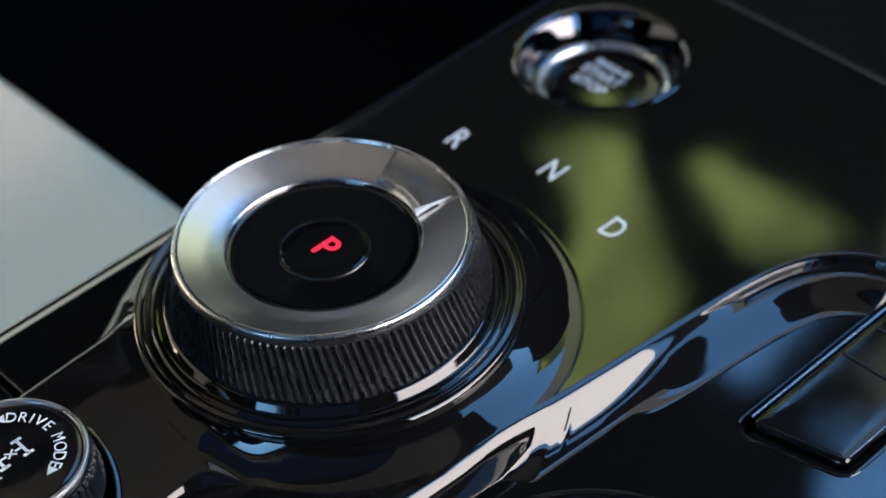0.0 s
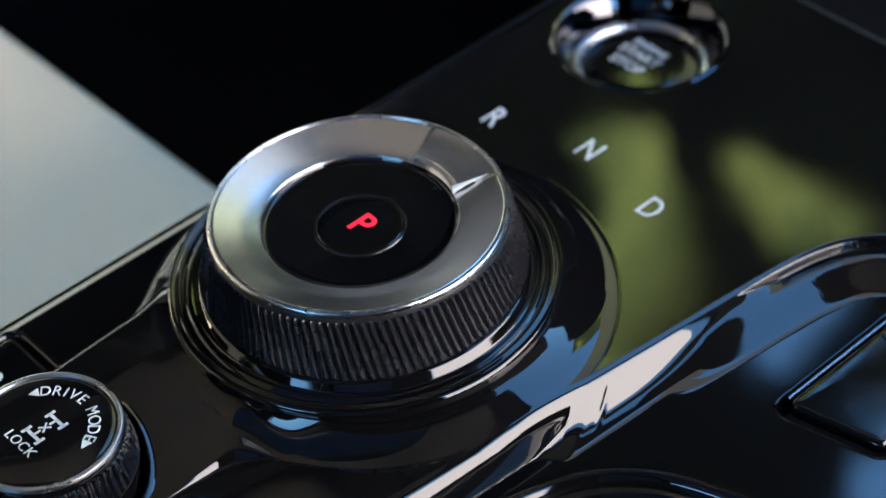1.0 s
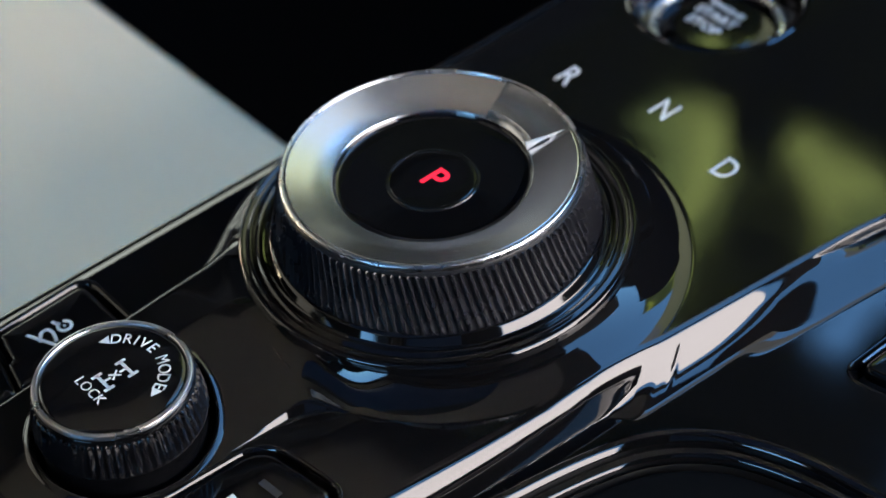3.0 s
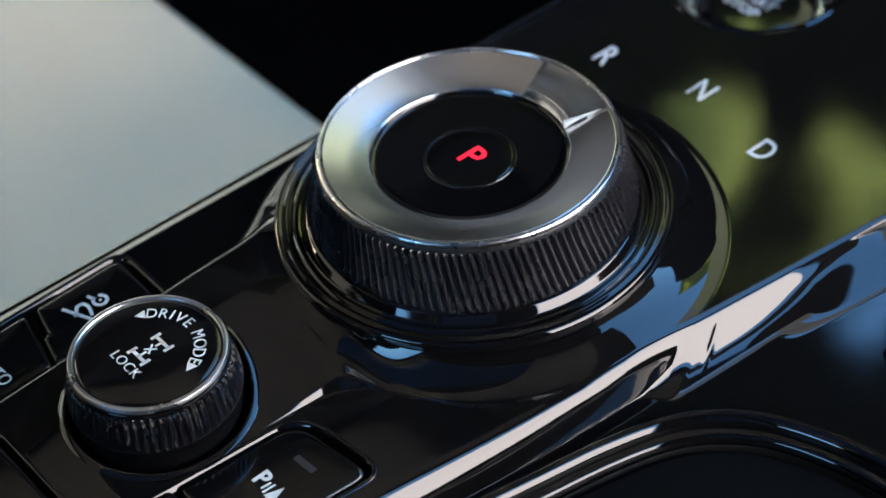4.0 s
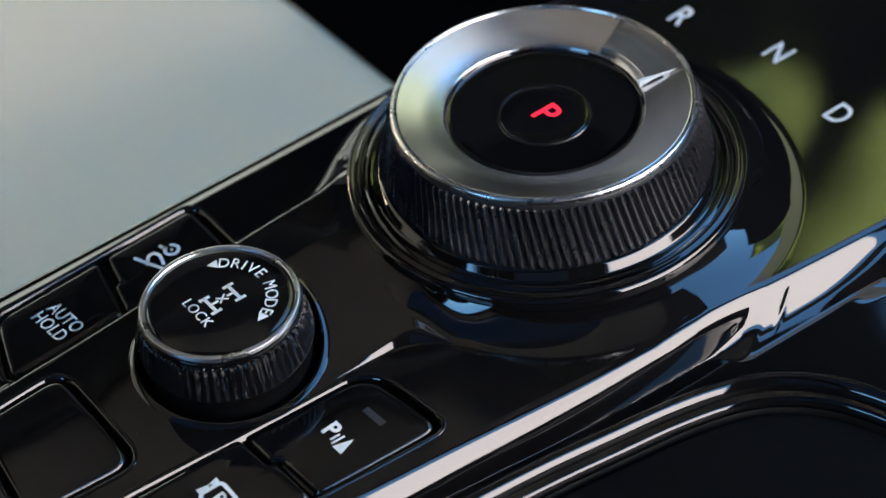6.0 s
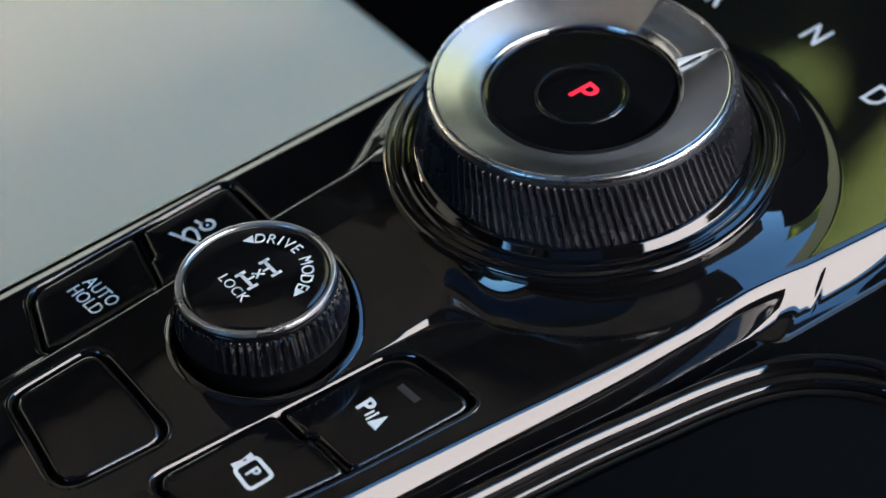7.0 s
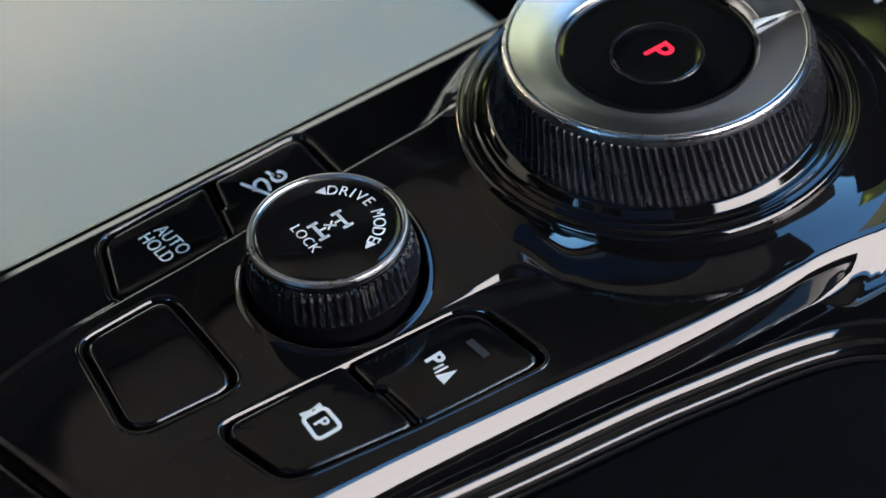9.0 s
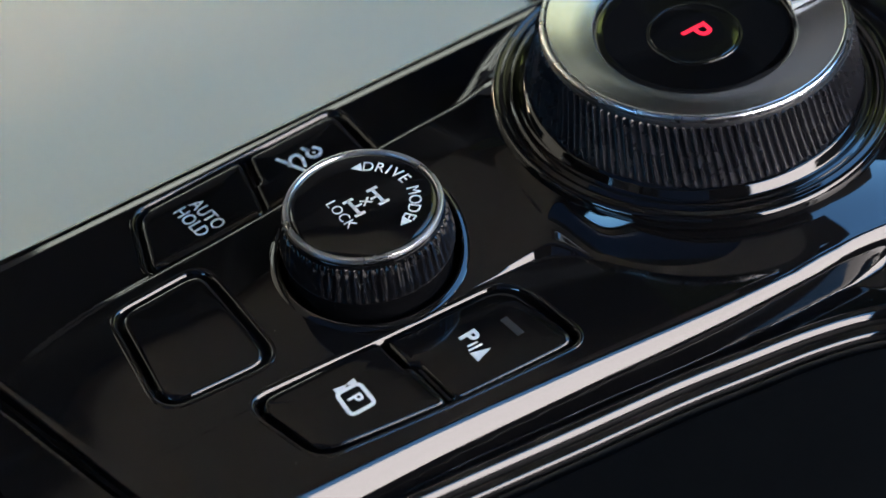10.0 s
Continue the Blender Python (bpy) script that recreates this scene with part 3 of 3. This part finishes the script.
part("axle_sign", ([(x * 0.92 + 0.2, y * 1.1 - 0.1, z + 16.06) for x, y, z in axle[0]], axle[1]), WHITE, cap, "white axle pictogram", smooth=False)

# ---- push buttons ----
def key(name, label, outline, top=0.1, parent_at=(0, 0, 0)):
    t = thing(name, label, "button", parent_at)
    part("cap", key_cap(grown(outline, 0.45), top, 4.2, 0.66, 0.12, height=top_of), KEYCAP, t)
    return t


def on(outline, top=0.1):
    c = np.mean(resample(outline, 1.0), 0)
    return top_of(*c) + top + 0.13


hold = key("auto_hold_button", "black auto hold button with white lettering in the console", AUTO_HOLD)
writing("word", "AUTO", 4.4, (-37.5, -99.2, on(AUTO_HOLD)), 5.0, WHITE, hold, weight=0.0, wide=0.84)
writing("word", "HOLD", 4.4, (-37.6, -103.0, on(AUTO_HOLD)), 5.0, WHITE, hold, weight=0.0, wide=0.84)

descent = key("descent_button", "black button with a white car-on-slope pictogram", DESCENT)
z = on(DESCENT)
ring_line = [(-40.1 + 1.5 * math.cos(radians(v)), -71.4 + 1.5 * math.sin(radians(v))) for v in range(-150, 151, 25)]
slope = join(band([(-43.0, -78.8), (-36.3, -75.9)], 0.75), band(rounded([(-39.4, -78.0), (-41.8, -76.3), (-41.9, -74.7), (-40.2, -74.3), (-36.7, -75.2)], 0.9, 4)[3:-3], 0.75),
             band([(-42.7, -72.7), (-41.4, -72.2)], 0.75), band(ring_line, 0.75), plate([(-40.4, -71.1), (-40.4, -71.7), (-39.8, -71.7), (-39.8, -71.1)], 0.08))
part("pictogram", ([(a, b, c + z) for a, b, c in slope[0]], slope[1]), WHITE, descent, "white slope pictogram", smooth=False)

part("divider", plate([(-47.4, -85.0), (-39.4, -86.8), (-39.3, -86.1), (-47.4, -84.2)], 0.5, top_of(-43, -85) - 1.3), KEYCAP, descent)
blank = key("blank_button", "blank square gloss-black button in the console spine", BLANK_KEY, 0.3)
part("bezel", swept(grown(BLANK_KEY, 0.3), [(0.1, -1.9), (-0.15, -1.3), (-0.4, -1.05), (-0.6, -1.3), (-0.6, -1.9)], height=top_of), PIANO, blank, "gloss-black frame")
view = key("camera_button", "black parking camera button with a white pictogram", CAMERA_KEY)
z = on(CAMERA_KEY)
frame_line = rounded([(21.6, -98.5), (21.5, -103.6), (27.8, -104.0), (27.8, -98.6)], 1.2, 4)
camera_sign = join(band(frame_line, 0.85, closed=True), plate([(20.0, -103.4), (21.2, -103.4), (21.2, -101.4), (20.6, -100.6), (21.2, -100.0), (21.2, -98.7), (20.0, -98.7), (20.5, -101.0)], 0.08))
part("pictogram", ([(a, b, c + z) for a, b, c in camera_sign[0]], camera_sign[1]), WHITE, view, "white camera pictogram", smooth=False)
writing("letter", "P", 4.0, (24.6, -101.2, z), 3.0, WHITE, view, weight=0.02)

park = key("parking_aid_button", "black parking sensor button with white P and dim lamp", PARK_KEY)
z = on(PARK_KEY)
writing("letter", "P", 5.2, (24.9, -75.2, z), 2.0, WHITE, park, weight=0.03)
cone = join(plate([(28.5, -77.5), (31.3, -77.4), (29.9, -73.3)], 0.06), band([(26.9, -76.6), (27.0, -74.8)], 0.45), band([(27.9, -77.0), (28.0, -74.4)], 0.45))
part("sensor_sign", ([(a, b, c + z) for a, b, c in cone[0]], cone[1]), WHITE, park, smooth=False)
part("lamp_bar", plate([(25.2, -68.0), (30.8, -67.6), (30.7, -66.0), (25.1, -66.4)], 0.06, max(top_of(25, -66), top_of(31, -66), top_of(28, -67)) + 0.25), GREYPRINT, park, "unlit indicator bar")

part("divider", plate([(25.2, -87.4), (35.2, -87.0), (35.3, -86.2), (25.2, -86.7)], 0.5, top_of(30, -87) - 1.3), KEYCAP, park)

# ---- the start button ----
start = thing("start_button", "round engine start button with silver ring in dark bowl", "button", (*START_AT, 0))
part("ring", lathe([(17.0, -9.4), (17.2, -8.0), (17.0, -7.5), (16.4, -7.2), (15.6, -7.3), (15.1, -7.8), (14.9, -8.6)], 128, caps=False), SATINRING, start, "satin silver ring")
face = part("face", lathe([(15.0, -8.9), (14.7, -8.2), (14.1, -7.9), (10.0, -7.75), (5.0, -7.65), (0.01, -7.6)], 96, caps=False), KEYCAP, start)
for text, y, size in (("ENGINE", 5.2, 3.1), ("START", 1.1, 4.4), ("STOP", -3.6, 4.4)):
    writing("word", text, size, (-1.6, y + 0.3, -7.55), 0.0, WHITE, face, weight=0.02)

# ---- the seat beyond the console ----
seat = thing("car_seat", "pale grey leather car seat cushion beside the console", "seat", (0, 0, 0))
part("cushion", soft_box((480, 520, 150), 24, (-304, -212, -135), 8), LEATHER, seat)
part("bolster", soft_box((120, 520, 90), 34, (-480, -206, -85), 8), LEATHER, seat)
part("seat_base", soft_box((420, 420, 120), 12, (-300, -224, -260), 2), SATIN, seat)


# ---- dust ----
def dust(count=150):
    """Fine specks lying on the gloss deck, away from the keys and the dial."""
    rng = random.Random(3)
    verts, faces = [], []
    while len(faces) < count:
        x, y = rng.uniform(-46, 60), rng.uniform(-140, 140)
        if math.hypot(x, y) < 58 or math.hypot(x - DRIVE_AT[0], y - DRIVE_AT[1]) < 26 or math.hypot(x - START_AT[0], y - START_AT[1]) < 25:
            continue
        if x > 36 or any(bool(inside(line, np.array(x), np.array(y))) for line in (LEFT_SLOT, RIGHT_SLOT, BLANK_SLOT)):
            continue
        r, turn, z = rng.uniform(0.04, 0.1), rng.uniform(0, 6.3), top_of(x, y) + 0.03
        o = len(verts)
        for k, far in enumerate((1.0, 0.6, 1.2, 0.5)):
            verts.append((x + r * far * math.cos(turn + k * 1.57), y + r * far * math.sin(turn + k * 1.57), z))
        faces.append((o, o + 1, o + 2, o + 3))
    return verts, faces


tagged(part("dust", dust(), GREYDUST), "fine pale dust specks on the gloss deck", "dust", kind="stuff")

# ---- the cabin round the console ----
floor = part("floor", box(-800, 800, -1900, 1300, -420, -400), CARPET)
tagged(floor, "black carpet of the car floor", "floor", kind="structure")
ROOF = 720


def shell(name, label, category, geos, material):
    return tagged(part(name, join(*geos), material, smooth=False), label, category, kind="structure")


shell("ceiling", "beige fabric headliner of the car", "ceiling", [box(-600, -200, -1900, 230, ROOF, ROOF + 40), box(-200, 600, -150, 230, ROOF, ROOF + 40), box(-200, 600, -1900, -1500, ROOF, ROOF + 40)], HEADLINER)
# the deeper header at right is added to cut blue sky from the gloss
shell("ceiling_edge", "unseen black roof-edge trim and header, deepened to darken mirrored sky", "trim", [box(-640, 150, 230, 300, ROOF, ROOF + 40), box(150, 640, 230, 430, ROOF, ROOF + 40), box(-640, -600, -1900, 230, ROOF, ROOF + 40), box(-800, -640, -1900, 330, ROOF - 60, ROOF + 30), box(600, 640, -1900, 230, ROOF, ROOF + 40), box(640, 800, -1900, 330, ROOF - 60, ROOF + 30)], DARKTRIM)
# the low box from x -760 to -430 is added to hide the sunlit floor
shell("wall_left", "black car door and side frame with an open window", "wall",
      [box(-800, -760, -1900, 1300, -400, 60), box(-800, -760, -1900, -1350, 60, ROOF), box(-800, -760, -1350, -200, 650, ROOF), box(-800, -760, 600, 760, 60, ROOF),
       box(-800, -640, 330, 560, ROOF - 60, ROOF + 30), box(-760, -430, 20, 619, -400, -120), box(-800, -760, 760, 1300, 60, 260)], CABIN)
# unseen panels, added to keep the left window's brightness out of the gloss
shell("panel_left", "unseen grey panels added to close off part of the left window", "trim", [box(-800, -760, -200, 0, 60, ROOF), box(-800, -760, 0, 600, 240, ROOF)], SIDEPANEL)
shell("wall_right", "black car door and side frame with an open window", "wall",
      [box(760, 800, -1900, 1300, -400, 60), box(760, 800, -1900, -1500, 60, ROOF), box(760, 800, -420, -70, 60, 620), box(760, 800, -1500, -70, 620, ROOF), box(760, 800, -70, 1300, 560, ROOF)], CABIN)
shell("wall_rear", "dark rear bulkhead of the cabin", "wall", [box(-800, 800, -1940, -1900, -400, 330), box(-800, 800, -1940, -1900, 640, ROOF + 40), box(-800, 60, -1940, -1900, 330, 640), box(760, 800, -1940, -1900, 330, 640)], CABIN)
# unseen panes, added so that the plinth mirrors a dimmed blue sky
tinted = bpy.data.materials.new("privacy_glass")
tinted.use_nodes = True
tn = tinted.node_tree
tn.nodes.remove(tn.nodes["Principled BSDF"])
clear, gloss, blend = (tn.nodes.new("ShaderNode" + k) for k in ("BsdfTransparent", "BsdfGlossy", "MixShader"))
clear.inputs[0].default_value = (0.13, 0.15, 0.17, 1)
gloss.inputs["Roughness"].default_value = 0.02
blend.inputs[0].default_value = 0.06
tn.links.new(clear.outputs[0], blend.inputs[1])
tn.links.new(gloss.outputs[0], blend.inputs[2])
tn.links.new(blend.outputs[0], tn.nodes["Material Output"].inputs[0])
shell("window_rear_right", "unseen rear side window of the car, tinted to cut its light", "window", [box(776, 780, -1500, -420, 60, 620)], tinted)
shell("window_roof", "unseen dark tinted glass panel added in the roof", "window", [box(-200, 600, -1500, -150, ROOF + 16, ROOF + 20)], tinted)
# the dashboard under the windscreen
shell("dashboard", "black dashboard under the windscreen", "dashboard", [box(-760, 760, 620, 1300, -400, 170), box(-760, -60, 420, 620, -60, 200), box(170, 760, 420, 620, -60, 150), box(-60, 170, 422, 620, 20, 230)], CABIN)


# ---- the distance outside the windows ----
# far cards emit their own colour: daylight and shade on them are put into it
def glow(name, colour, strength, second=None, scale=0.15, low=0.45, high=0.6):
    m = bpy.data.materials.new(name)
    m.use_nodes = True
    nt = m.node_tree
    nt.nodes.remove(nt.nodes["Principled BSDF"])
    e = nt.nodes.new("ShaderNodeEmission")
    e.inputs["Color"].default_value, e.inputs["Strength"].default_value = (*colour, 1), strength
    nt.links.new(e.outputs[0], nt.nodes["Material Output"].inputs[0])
    if second:
        co, n, r, mix = (nt.nodes.new("ShaderNode" + k) for k in ("TexCoord", "TexNoise", "MapRange", "Mix"))
        n.inputs["Scale"].default_value = scale
        r.inputs["From Min"].default_value, r.inputs["From Max"].default_value = low, high
        mix.data_type = "RGBA"
        mix.inputs["A"].default_value, mix.inputs["B"].default_value = (*colour, 1), (*second, 1)
        nt.links.new(co.outputs["Object"], n.inputs["Vector"])
        nt.links.new(n.outputs["Fac"], r.inputs["Value"])
        nt.links.new(r.outputs[0], mix.inputs["Factor"])
        nt.links.new(mix.outputs["Result"], e.inputs["Color"])
    return m


def skyline(name, label, az0, az1, el0, el1, material, radius=30000):
    n = 16
    verts, faces = [], []
    for k in range(n + 1):
        a = radians(az0 + (az1 - az0) * k / n)
        for el in (el0, el1):
            verts.append((radius * math.cos(a), radius * math.sin(a), radius * math.tan(radians(el))))
    faces = [(2 * k, 2 * k + 2, 2 * k + 3, 2 * k + 1) for k in range(n)]
    return tagged(part(name, (verts, faces), material), label, "backdrop", kind="structure")


skyline("backdrop_right", "bright white haze over the horizon", -4, 57, -8, 29, glow("white_haze", (1.0, 0.95, 0.965), 1.05))
skyline("backdrop_front_right", "green trees in the distance that glow as if sunlit", 76, 98, -8, 36, glow("far_trees", (0.16, 0.2, 0.035), 1.6, (0.02, 0.03, 0.012)))
skyline("backdrop_ahead", "pale hazy sky over fields ahead", 98, 123, -8, 46, glow("pale_haze", (0.105, 0.115, 0.075), 1.0, (0.085, 0.10, 0.065), 0.08), 29800)
skyline("backdrop_cloud", "thin pale cloud high ahead of the car", 99, 121, 38, 62, glow("thin_cloud", (0.085, 0.10, 0.115), 1.0, (0.07, 0.085, 0.10), 0.08))
# an added glow all round overhead, to light the seat in a neutral tone
skyline("backdrop_overhead", "unseen pale glowing band overhead, added to light the seat", 0, 360, 66, 87, glow("overhead_fill", (0.095, 0.092, 0.085), 1.0, (0.08, 0.078, 0.073), 0.08))
# an added dim card that keeps the high left sky out of the reflections
skyline("backdrop_left_high", "unseen dim band added to cover the high left sky", 152, 200, 30, 58, glow("dim_cover", (0.016, 0.018, 0.018), 1.0, (0.026, 0.028, 0.026), 0.1))
# an added pale glow that takes the blue out of the ring's reflection
skyline("backdrop_ahead_high", "unseen pale glowing band high ahead, added to whiten the ring", 99, 190, 58, 66, glow("ring_fill", (0.085, 0.088, 0.09), 1.0, (0.07, 0.074, 0.077), 0.08))
skyline("backdrop_front_low", "low woods backdrop, its shade put into a dim glow", 121, 152, -8, 20, glow("low_woods", (0.02, 0.024, 0.02), 1.0, (0.05, 0.055, 0.045), 0.1))
# an added dark card that blocks low sky from the right rear
skyline("backdrop_right_rear", "unseen dark band added to darken the right rear", -75, -4, -8, 13, glow("dark_cover", (0.006, 0.008, 0.006), 1.0, (0.02, 0.024, 0.014), 0.1))
# an added warm glow that brightens the seat through the left window
skyline("backdrop_left_rear", "unseen warm glowing band added to light the seat", 200, 246, -8, 46, glow("warm_fill", (1.0, 0.97, 0.84), 0.07, (0.8, 0.76, 0.66), 0.1))
skyline("backdrop_left", "pale hazy greenery in the distance, its daylight put into the glow", 152, 200, -8, 30, glow("pale_green", (0.56, 0.62, 0.58), 0.4, (0.4, 0.45, 0.4), 0.1))
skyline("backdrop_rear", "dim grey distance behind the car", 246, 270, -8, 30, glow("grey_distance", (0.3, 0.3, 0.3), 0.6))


SKY_GAPS = (((125.0, 42.8), (125.5, 43.1), (126.2, 43.9), (127.0, 44.4), (127.5, 45.2), (127.9, 45.5), (128.8, 45.3), (129.4, 45.0), (129.1, 44.6), (128.2, 44.2), (128.1, 43.8), (128.3, 43.7), (127.9, 43.2), (127.6, 43.0), (127.5, 42.9), (126.5, 42.8)),
            ((124.9, 47.8), (123.7, 47.4), (122.7, 46.7), (120.0, 46.0), (120.0, 56.0), (123.9, 56.0)))


def woods(radius=30000, step=0.1):
    """Dark woods ahead, with gaps that let the sky through."""
    az, el = np.meshgrid(np.arange(121, 152, step), np.arange(20, 58, step))
    ca, ce = az[:-1, :-1] + step / 2, el[:-1, :-1] + step / 2
    keep = np.ones(ca.shape, bool)
    for gap in SKY_GAPS:
        gap = np.asarray(gap)
        keep &= ~inside(gap, ca, ce)
    a, e = np.radians(az), np.radians(el)
    verts = np.stack([radius * np.cos(a), radius * np.sin(a), radius * np.tan(e)], -1).reshape(-1, 3)
    m = az.shape[1]
    k = np.argwhere(keep)
    k = k[:, 0] * m + k[:, 1]
    return verts, np.stack([k, k + 1, k + m + 1, k + m], 1).tolist()


tagged(part("backdrop_front", woods(), glow("dark_woods", (0.0015, 0.002, 0.002), 1.0, (0.003, 0.004, 0.0025), 0.2)), "dark woods ahead of the car", "backdrop", kind="structure")


def glowing_leaves(outline, count, radius=29500):
    """Clumps of leaves that glow as if sunlit, inside an outline given in degrees of bearing and height."""
    rng = random.Random(7)
    line = np.asarray(outline, float)
    line = line.mean(0) + (line - line.mean(0)) * 0.9
    lo, hi = line.min(0), line.max(0)
    verts, faces = [], []
    while len(faces) < count:
        a, e = rng.uniform(lo[0], hi[0]), rng.uniform(lo[1], hi[1])
        if not inside(line, np.array(a), np.array(e)):
            continue
        size, turn = rng.uniform(0.08, 0.2), rng.uniform(0, 6.3)
        o = len(verts)
        rr = radius * rng.uniform(0.98, 1.0)
        for k, stretch in ((0, 1.0), (1, 0.45), (2, 1.0), (3, 0.45)):
            da = a + size * stretch * math.cos(turn + k * math.pi / 2) * 1.35
            de = e + size * stretch * math.sin(turn + k * math.pi / 2)
            verts.append((rr * math.cos(radians(da)), rr * math.sin(radians(da)), rr * math.tan(radians(de))))
        faces.append((o, o + 1, o + 2, o + 3))
    return verts, faces


# the sunlight on the leaves is emission put into their colour
LEAVES = glow("glowing_leaves", (0.27, 0.345, 0.105), 0.8, (0.12, 0.17, 0.06), 0.6)
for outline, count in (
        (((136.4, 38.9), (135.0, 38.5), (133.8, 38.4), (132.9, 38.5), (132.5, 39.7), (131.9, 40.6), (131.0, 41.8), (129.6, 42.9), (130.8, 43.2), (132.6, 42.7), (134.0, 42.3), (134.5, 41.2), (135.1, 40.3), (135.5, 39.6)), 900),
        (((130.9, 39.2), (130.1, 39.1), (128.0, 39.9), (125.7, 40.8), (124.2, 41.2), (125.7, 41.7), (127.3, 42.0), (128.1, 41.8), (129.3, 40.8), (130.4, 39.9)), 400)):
    tagged(part("leaves", glowing_leaves(outline, count), LEAVES), "yellow-green leaves in the distant woods that glow as if sunlit", "leaves", kind="stuff")

ground = tagged(part("ground", box(-60000, 60000, -60000, 60000, -800, -780), mat("pale_concrete", (0.32, 0.31, 0.29), 0.9, vary=0.3, scale=3, big=0.5)), "pale concrete ground outside the car", "ground", kind="structure")
